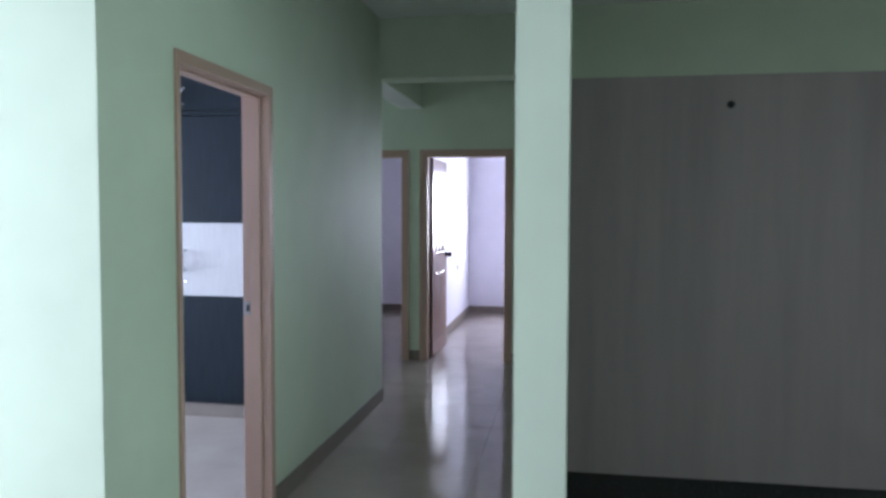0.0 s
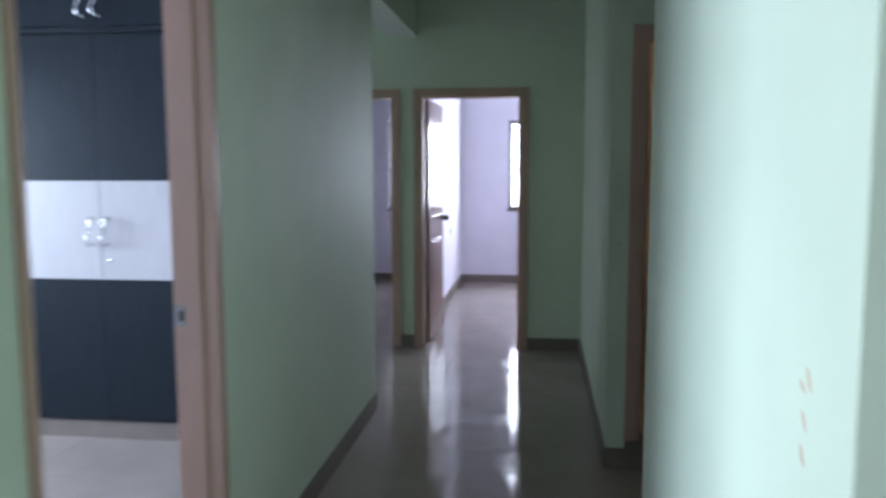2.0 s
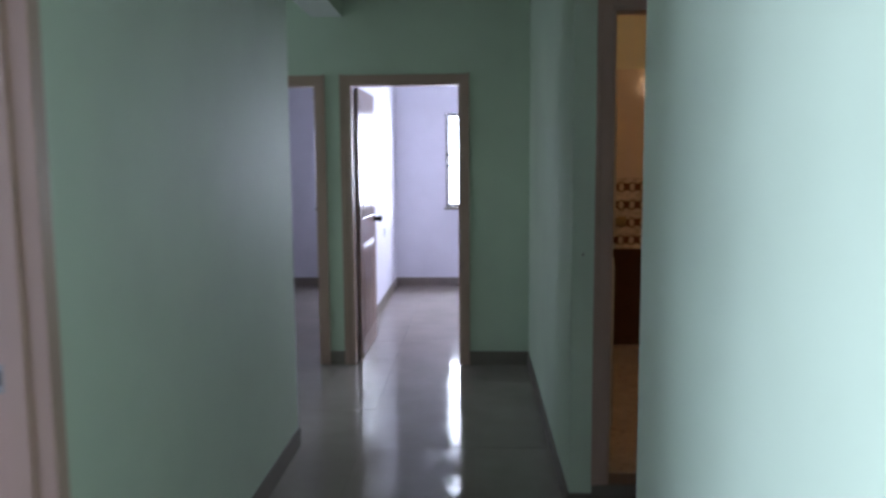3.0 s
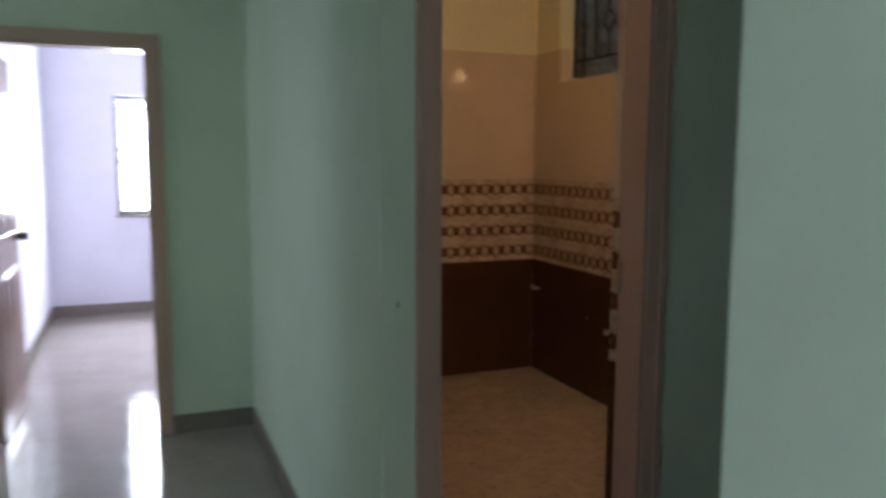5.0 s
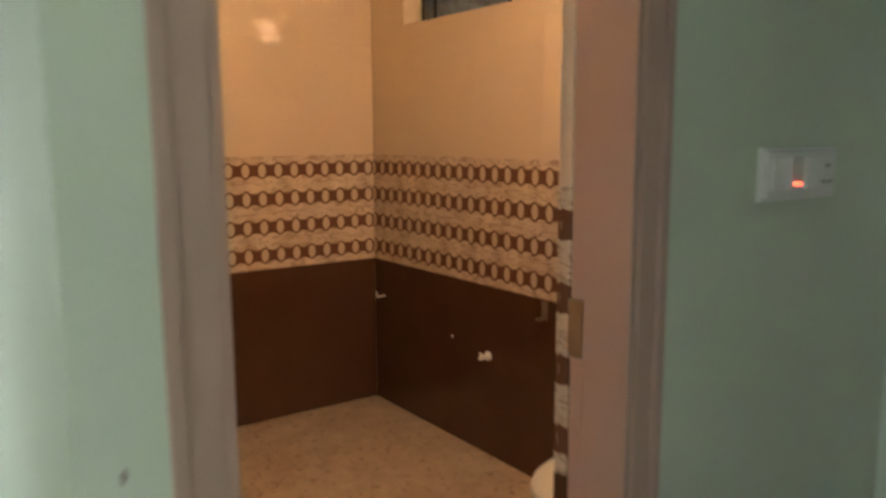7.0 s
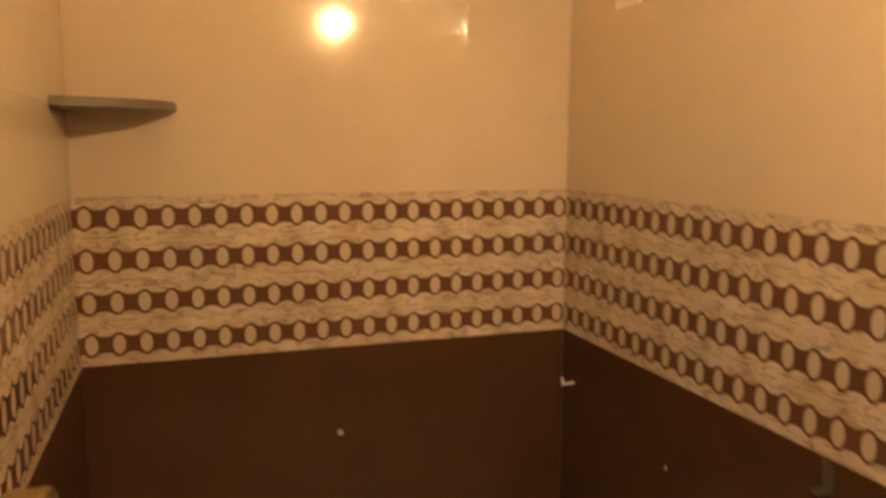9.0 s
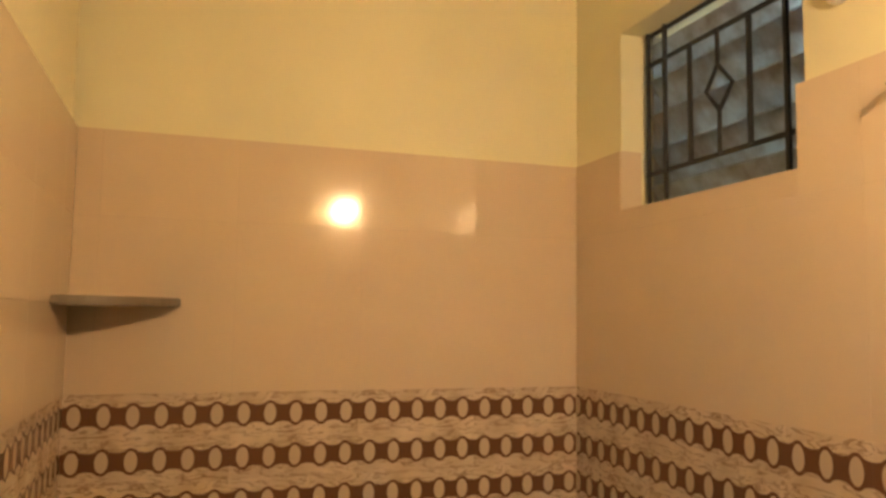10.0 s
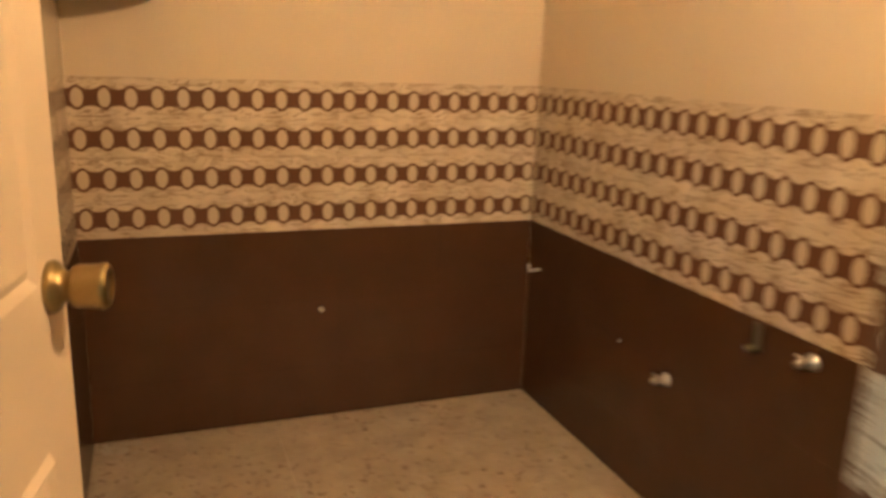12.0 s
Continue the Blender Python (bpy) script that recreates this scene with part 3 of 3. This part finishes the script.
WY = 4.758
ward = thing("wardrobe", "tall dark laminate wardrobe with a pale middle band", "wardrobe")
WX0, WX1 = -3.92, -1.36
part("body", boxes((WX0, WX1, WY + 0.022, YE - 0.14, 0.10, 2.88), bevel=0.002), WARD_DARK, ward)
part("plinth", boxes((WX0, WX1, WY + 0.012, YE - 0.14, 0, 0.098)), SKIRT, ward, "brown grey tiled plinth")
part("cornice", boxes((WX0, WX1, WY - 0.012, WY + 0.02, 2.170, 2.200), bevel=0.004), WARD_DARK, ward)
n_doors, gap = 4, 0.0015
dw = 0.645
for k in range(n_doors):
    x0, x1 = -2.553 + (k - 2) * dw + gap, -2.553 + (k - 1) * dw - gap
    x1 = min(x1, WX1)
    pull = x1 - 0.040 if k % 2 == 1 else x0 + 0.040
    door = part("door", boxes((x0, x1, WY, WY + 0.020, 0.104, 2.165), bevel=0.0015), WARD_DARK, ward)
    part("pale_panel", boxes((x0 + 0.0005, x1 - 0.0005, WY - 0.003, WY - 0.0002, 0.882, 1.406)), WARD_LIGHT, door, "pale grey wood-grain laminate panel")
    wave_handle(door, pull, 1.14, WY - 0.003, 0.16, "wavy chrome handle")
    top = part("upper_door", boxes((x0, x1, WY, WY + 0.020, 2.205, 2.86), bevel=0.0015), WARD_DARK, ward)
    wave_handle(top, pull, 2.31, WY, 0.13, "wavy chrome handle")
    if k % 2 == 0:
        bm = lathe([(0.011, 0), (0.011, -0.006), (0.008, -0.009)], 14, "y")
        bm.transform(Matrix.Translation((x0 + 0.045, WY - 0.003, 0.985)))
        part("lock", bm, CHROME, door, "round chrome lock", smooth=True)

# ---- alcove switch plate ----
sw = thing("switch_plate", "white switch plate with a red neon light on the wall", "switch", pose(-0.041, 0, 0))
part("plate", boxes((1.262, 1.492, YD - 0.012, YD, 1.332, 1.415), bevel=0.003), PLASTIC, sw)
part("surround", boxes((1.252, 1.502, YD - 0.005, YD, 1.325, 1.422), bevel=0.002), PLASTIC, sw)
for x in (1.276, 1.330, 1.384):
    part("rocker", boxes((x, x + 0.044, YD - 0.017, YD - 0.011, 1.344, 1.404), bevel=0.002), PLASTIC, sw)
part("indicator", boxes((1.344, 1.362, YD - 0.0195, YD - 0.0168, 1.352, 1.358), bevel=0.001), RED, sw, "lit red indicator")
part("socket_face", boxes((1.434, 1.484, YD - 0.0145, YD - 0.011, 1.340, 1.408), bevel=0.002), PLASTIC, sw)
for x, z in ((1.459, 1.386), (1.448, 1.356), (1.470, 1.356)):
    part("socket_hole", boxes((x - 0.003, x + 0.003, YD - 0.0152, YD - 0.0143, z - 0.004, z + 0.004)), BLACK_STEEL, sw)
sw2 = thing("switch_plate", "small white switch plate low on the lavender wall", "switch")
part("plate", boxes((XPT, XPT + 0.010, 9.52, 9.66, 0.71, 0.80), bevel=0.002), PLASTIC, sw2)
for y in (9.535, 9.595):
    part("rocker", boxes((XPT + 0.009, XPT + 0.014, y, y + 0.045, 0.728, 0.782), bevel=0.001), PLASTIC, sw2)

# orange smudges left on the paint of the thin wall
sm = thing("smudge_marks", "orange-brown smudge marks on the pale wall paint", "stain")
for y, z, a, r in ((1.866, 1.226, -30, 0.013), (1.888, 1.212, -55, 0.008), (1.878, 1.172, -35, 0.011), (1.880, 1.128, -30, 0.011)):
    bm = lathe([(r, 0), (r * 0.9, -0.0008)], 12, "x")
    bm.transform(Matrix.Translation((0.0795, y + 0.042, z - 0.007)) @ pose(0, 0, 0, a, 0, 0) @ Matrix.Diagonal((1, 0.42, 1.3, 1)))
    part("mark", bm, SMUDGE, sm)
hole = thing("wall_hole", "dark pipe hole in a plaster patch on the niche wall", "hole")
bm = lathe([(0.026, 0), (0.026, -0.0015)], 18, "y")
bm.transform(Matrix.Translation((0.888, YN - 0.0102, 1.957)))
part("plaster_patch", bm, NICHE_TILE, hole)
bm = lathe([(0.016, 0), (0.016, -0.008), (0.011, -0.008), (0.011, -0.002)], 14, "y")
bm.transform(Matrix.Translation((0.895, YN - 0.0115, 1.957)))
part("pipe_end", bm, BLACK_STEEL, hole)

# ---- bathroom things ----
shelf = thing("corner_shelf", "quarter-round grey-brown stone corner shelf on the tiles", "shelf")
bm = bmesh.new()
arc = [(0.0, 0.0)] + [(0.30 * math.sin(a * math.pi / 24), 0.30 * math.cos(a * math.pi / 24)) for a in range(13)]
for z in (1.608, 1.632):
    vs = [bm.verts.new((BX0 + x, BY1 - y, z)) for x, y in arc]
    bm.faces.new(vs)
    if z > 1.61:
        for k in range(len(vs)):
            bm.faces.new((low[k], low[(k + 1) % len(vs)], vs[(k + 1) % len(vs)], vs[k]))
    low = vs
bmesh.ops.bevel(bm, geom=[e for e in bm.edges if abs(e.verts[0].co.z - e.verts[1].co.z) < 1e-4], offset=0.003, segments=2, affect="EDGES")
part("slab", bm, SHELF_STONE, shelf)

bulb = thing("wall_bulb", "lit bare bulb in a holder over the bathroom door", "bulb")
BP = Vector((1.452, YDB + 0.012, 2.24))
part("base_plate", boxes((BP.x - 0.045, BP.x + 0.045, BY0 - 0.008, BY0 + 0.010, 2.26, 2.35), bevel=0.004), PLASTIC, bulb)
bm = lathe([(0.020, 0), (0.022, 0.02), (0.018, 0.05), (0.017, 0.055)], 16, "z")
bm.transform(Matrix.Translation((BP.x, BY0 + 0.050, 2.30)) @ pose(0, 0, 0, 180, 0, 0) @ Matrix.Translation((0, 0, -0.03)))
part("holder", bm, BLACK_STEEL, bulb, "dark bulb holder", smooth=True)
part("arm", tube(bmesh.new(), [(BP.x, BY0 + 0.008, 2.315), (BP.x, BY0 + 0.050, 2.315)], 0.009, 10), PLASTIC, bulb)
bm = lathe([(0.012, 0), (0.014, 0.012), (0.024, 0.030), (0.030, 0.052), (0.028, 0.072), (0.017, 0.086), (0.004, 0.091)], 20, "z")
bm.transform(Matrix.Translation((BP.x, BY0 + 0.050, 2.277)) @ pose(0, 0, 0, 180, 0, 0))
part("glass", bm, BULB, bulb, "glowing warm bulb glass", smooth=True)
# the bulb throws its light forwards, away from its base
lamp("bulb_light", "AREA", look((BP.x, BY0 + 0.16, 2.22), (0.95, 7.1, 1.35)), BULB_W, (1.0, 0.635, 0.37), size=(0.036, 0.036))


def tap(label, y, z):
    """A short chrome stop tap: flange, stub, body and a little lever."""
    t = thing("wall_tap", label, "tap")
    x = BX1
    bm = lathe([(0.021, 0), (0.021, -0.004), (0.012, -0.009), (0.010, -0.02)], 18, "x")
    bm.transform(Matrix.Translation((x, y, z)))
    part("flange", bm, TAP_METAL, t, smooth=True)
    part("body", tube(bmesh.new(), [(x - 0.018, y, z), (x - 0.036, y, z), (x - 0.048, y, z - 0.004)], [0.010, 0.012, 0.009], 10), TAP_METAL, t, smooth=True)
    part("lever", tube(bmesh.new(), [(x - 0.034, y, z + 0.010), (x - 0.036, y + 0.006, z + 0.014), (x - 0.036, y + 0.016, z + 0.016)], [0.006, 0.005, 0.004], 8), TAP_METAL, t, smooth=True)
    return t


tap("small chrome stop tap on the dark tiles", 6.252, 0.560)
tap("chrome stop tap beside the spray holder", 5.757, 0.807)
hook = thing("wall_bracket", "small steel pipe bracket on the dark tiles", "bracket")
part("stub", tube(bmesh.new(), [(BX1, 7.06, 0.675), (BX1 - 0.05, 7.05, 0.675), (BX1 - 0.053, 7.05, 0.70)], 0.006, 8), PLASTIC, hook, smooth=True)
hold = thing("spray_holder", "steel hand spray holder on the dark tiles", "bracket")
part("plate", boxes((BX1 - 0.006, BX1, 5.910, 5.938, 0.775, 0.842), bevel=0.002), STEEL, hold)
part("clip", boxes((BX1 - 0.035, BX1 - 0.006, 5.912, 5.936, 0.775, 0.785), bevel=0.002), STEEL, hold)
plug = thing("pipe_plug", "small steel pipe plug in the dark tiles", "plug")
bm = lathe([(0.010, 0), (0.010, -0.006), (0.006, -0.011)], 14, "y")
bm.transform(Matrix.Translation((1.036, BY1, 0.555)))
part("cap", bm, TAP_METAL, plug, smooth=True)
plug2 = thing("pipe_plug", "tiny pipe plug in the dark tiles", "plug")
bm = lathe([(0.008, 0), (0.008, -0.006), (0.005, -0.009)], 12, "x")
bm.transform(Matrix.Translation((BX1, 6.495, 0.591)))
part("cap", bm, CHROME, plug2, smooth=True)
clip = thing("wall_hook", "dark metal hook fixed on the cream tiles", "hook")
part("arm", tube(bmesh.new(), [(BX1, 5.80, 2.055), (BX1 - 0.035, 5.815, 2.05), (BX1 - 0.06, 5.83, 2.03)], [0.009, 0.008, 0.005], 8), DARK_KNOB, clip, smooth=True)
outlet = thing("cable_outlet", "white plastic cable outlet on the cream plaster", "outlet")
bm = lathe([(0.030, 0.008), (0.030, -0.006), (0.022, -0.014), (0.012, -0.02)], 16, "x")
bm.transform(Matrix.Translation((BX1, 5.995, 2.290)))
part("cap", bm, PLASTIC, outlet, smooth=True)

deb = tagged(new("plaster_debris"), "small pile of pale plaster crumbs on the bathroom floor", "debris")
rnd = random.Random(4)
for k in range(16):
    w = 0.006 + 0.014 * rnd.random()
    bm = bmesh.new()
    bmesh.ops.create_icosphere(bm, subdivisions=2, radius=w)
    for v in bm.verts:
        v.co *= 0.75 + 0.5 * noise.noise(v.co * 60 + Vector((k, 0, 0)))
        v.co.z = max(v.co.z * 0.35, -w * 0.1)
    bm.transform(Matrix.Translation((0.285 + 0.13 * rnd.random(), 7.05 + 0.085 * rnd.random(), BZ + w * 0.1)))
    part("crumb", bm, CRUMB, deb)
spot = thing("wall_spot", "small dark rub mark on the green paint", "stain")
bm = lathe([(0.006, 0), (0.005, -0.0008)], 12, "y")
bm.transform(Matrix.Translation((0.135, YD, 1.105)) @ Matrix.Diagonal((0.7, 1, 1.3, 1)))
part("mark", bm, GROUT, spot)

# water closet against the right wall
wc = thing("water_closet", "white glazed water closet with its lid down", "toilet")
WCY = 5.30


def oval_loft(rows, n=28):
    """A body through level ovals: rows of (x0, x1, half width, z)."""
    bm = bmesh.new()
    rings = []
    for x0, x1, hw, z in rows:
        cx, rx = (x0 + x1) / 2, (x1 - x0) / 2
        rings.append([bm.verts.new((cx + rx * math.cos(k * 2 * math.pi / n), WCY + hw * math.sin(k * 2 * math.pi / n), z)) for k in range(n)])
    for p, q in zip(rings, rings[1:]):
        for k in range(n):
            bm.faces.new((p[k], p[(k + 1) % n], q[(k + 1) % n], q[k]))
    bm.faces.new(rings[0][::-1])
    bm.faces.new(rings[-1])
    return bm


part("bowl", oval_loft([(1.46, 1.84, 0.10, BZ), (1.47, 1.84, 0.095, BZ + 0.08), (1.46, 1.84, 0.11, BZ + 0.17), (1.33, 1.84, 0.155, BZ + 0.28), (1.292, 1.84, 0.175, BZ + 0.33)]), CERAMIC, wc, smooth=True)
part("lid", oval_loft([(1.288, 1.80, 0.178, BZ + 0.332), (1.280, 1.80, 0.182, BZ + 0.345), (1.288, 1.79, 0.178, BZ + 0.360), (1.39, 1.75, 0.13, BZ + 0.367)]), PLASTIC, wc, "cream plastic lid", smooth=True)


# ---- tiles, piece by piece ----
def tile_mesh(name, w, h, mat, depth=0.0075, edge=0.0005, u0=0.0, v0=0.0):
    """One tile: x along the wall, z up, its face towards -y, with a small chamfer; u0, v0 shift its own measures for a cut piece."""
    bm = bmesh.new()
    g = 0.0001
    back = [bm.verts.new((u0 + x, 0, v0 + z)) for x, z in ((g, g), (w - g, g), (w - g, h - g), (g, h - g))]
    rim = [bm.verts.new((u0 + x, -depth + edge, v0 + z)) for x, z in ((g, g), (w - g, g), (w - g, h - g), (g, h - g))]
    e = g + edge
    top = [bm.verts.new((u0 + x, -depth, v0 + z)) for x, z in ((e, e), (w - e, e), (w - e, h - e), (e, h - e))]
    for p, q in ((back, rim), (rim, top)):
        for k in range(4):
            bm.faces.new((p[k], p[(k + 1) % 4], q[(k + 1) % 4], q[k]))
    bm.faces.new(top)
    return finish(name, bm, [mat])


ROWS_UP = [(BZ, 0.340, BROWN_TILE, 0), (0.340, 0.5945, BROWN_TILE, 0), (0.5945, 0.849, BROWN_TILE, 0), (0.849, 1.1035, BAND_TILE, 1), (1.1035, 1.358, BAND_TILE, 1), (1.358, 1.6125, CREAM_TILE, 0), (1.6125, 1.867, CREAM_TILE, 0), (1.867, 2.1215, CREAM_TILE, 0)]
made = {}


def tile_wall(name, label, origin, turn, length, first, holes=()):
    """Tiles a wall from its left end, as one faces it; first is the width of the first cut piece; holes: (u0, u1, z0, z1)."""
    d = thing(name, label, "tiled wall", pose(*origin, 0, 0, turn), kind="structure")
    cuts = [0.0] + [u for u in (first + TILE_W * k for k in range(-1, 12)) if 0.012 < u < length - 0.012] + [length]
    for z0, z1, mat, band in ROWS_UP:
        for a, b in zip(cuts, cuts[1:]):
            cell = [(a, b, z0, z1)]
            for h in holes:
                out = []
                for c in cell:
                    if h[0] >= c[1] or h[1] <= c[0] or h[2] >= c[3] or h[3] <= c[2]:
                        out.append(c)
                        continue
                    lo, hi = max(c[0], h[0]), min(c[1], h[1])
                    out += [q for q in ((c[0], lo, c[2], c[3]), (hi, c[1], c[2], c[3]), (lo, hi, c[2], max(c[2], h[2])), (lo, hi, min(c[3], h[3]), c[3])) if q[1] - q[0] > 0.004 and q[3] - q[2] > 0.004]
                cell = out
            for u0, u1, v0, v1 in cell:
                start = round((u0 - first) % TILE_W, 4) if band else 0.0
                key = (round(u1 - u0, 4), round(v1 - v0, 4), mat.name, start)
                if key not in made:
                    made[key] = tile_mesh("tile", u1 - u0, v1 - v0, mat, u0=start)
                t = new("tile", made[key])
                t.parent = d
                t.location = (u0 - start, 0, v0)
    return d


tile_wall("wall_tiles_far", "glazed tiles in dark brown, oval border and cream", (BX0, BY1 + 0.0075, 0), 0, BX1 - BX0, 0.714 - BX0)
tile_wall("wall_tiles_right", "glazed tiles in dark brown, oval border and cream", (BX1 + 0.0075, BY1, 0), -90, BY1 - BY0, 0.0485, [(BY1 - WY1, BY1 - WY0 - 0.02, WZ0, 3)])
tile_wall("wall_tiles_left", "glazed tiles in dark brown, oval border and cream", (BX0 - 0.0075, BY0, 0), 90, BY1 - BY0, 0.20)
tile_wall("wall_tiles_door_side", "glazed tiles in dark brown, oval border and cream", (BX1, BY0 - 0.0075, 0), 180, BX1 - 0.886, 0.2)

# cut tiles lining the reveal beside the bathroom door, in the same courses
d = thing("wall_tiles_reveal", "narrow cut tiles lining the bathroom door reveal", "tiled wall", kind="structure")
cut = BY0 - YDB - 0.015
for z0, z1, mat, band in ROWS_UP:
    start = 0.053 if band else 0.0
    t = new("tile", tile_mesh("tile", cut, min(z1, 2.095) - z0, mat, u0=start))
    t.parent = d
    t.matrix_basis = pose(0.897, YDB + 0.0128 + cut + start, z0, 0, 0, -90)

# dull glazed tiles on the niche wall
d = thing("wall_tiles_niche", "grey glazed tiles on the niche wall under the beam", "tiled wall", pose(0.220, YN, 0), kind="structure")
for j in range(6):
    for i in range(11):
        h = 0.295
        u0, u1 = i * 0.43 - 0.204, (i + 1) * 0.43 - 0.204
        u0, u1 = max(u0, 0), min(u1, EAST - 0.220)
        key = ("niche", round(u1 - u0, 4))
        if key not in made:
            made[key] = tile_mesh("tile", u1 - u0, h, NICHE_TILE, depth=0.010)
        t = new("tile", made[key])
        t.parent = d
        t.location = (u0, 0, 0.325 + j * h)

# polished floor tiles
floor_tiles = thing("floor_tiles", "polished beige-grey vitrified floor tiles with dust", "floor", kind="structure")
me = None
FT = 0.60
lay = random.Random(11)
for i in range(-8, 9):
    for j in range(-9, 19):
        x0, y0 = XL + i * FT + 0.33, YE + (j - 9) * FT
        cx, cy = x0 + FT / 2, y0 + FT / 2
        if cx < WEST or cx > EAST or cy < SOUTH or cy > NORTH or (cx > 2.2 and cy > YA) or (cx > 0.6 and 5.2 < cy < 6.8):
            continue
        if me is None:
            bm = bmesh.new()
            for z, e in ((-0.012, 0.0005), (-0.0002, 0.0005), (0.0, 0.0007)):
                vs = [bm.verts.new((x, y, z)) for x, y in ((e, e), (FT - e, e), (FT - e, FT - e), (e, FT - e))]
                if z > -0.01:
                    for k in range(4):
                        bm.faces.new((low[k], low[(k + 1) % 4], vs[(k + 1) % 4], vs[k]))
                low = vs
            bm.faces.new(low)
            me = finish("floor_tile", bm, [FLOOR_TILE])
        t = new("tile", me)
        t.parent = floor_tiles
        t.location = (x0, y0, 0)
        t.rotation_euler = (lay.uniform(-0.0012, 0.0012), lay.uniform(-0.0012, 0.0012), 0)   # laid slightly out of level

bath_floor = thing("floor_tiles_bathroom", "cream anti-skid bathroom floor tiles with brown flakes", "floor", kind="structure")
me = None
for i in range(6):
    for j in range(8):
        x0, y0 = BX0 + i * 0.30, YDB + j * 0.30
        w, h = min(0.30, BX1 - x0), min(0.30, BY1 - y0)
        if w < 0.02 or h < 0.02:
            continue
        key = ("bf", round(w, 3), round(h, 3))
        if key not in made:
            bm = bmesh.new()
            e = 0.0008
            for z, e in ((-0.010, 0.0006), (-0.0008, 0.0006), (0.0, 0.0016)):
                vs = [bm.verts.new((x, y, z)) for x, y in ((e, e), (w - e, e), (w - e, h - e), (e, h - e))]
                if z > -0.009:
                    for k in range(4):
                        bm.faces.new((low[k], low[(k + 1) % 4], vs[(k + 1) % 4], vs[k]))
                low = vs
            bm.faces.new(low)
            made[key] = finish("bath_floor_tile", bm, [BATH_FLOOR])
        t = new("tile", made[key])
        t.parent = bath_floor
        t.location = (x0, y0, BZ)
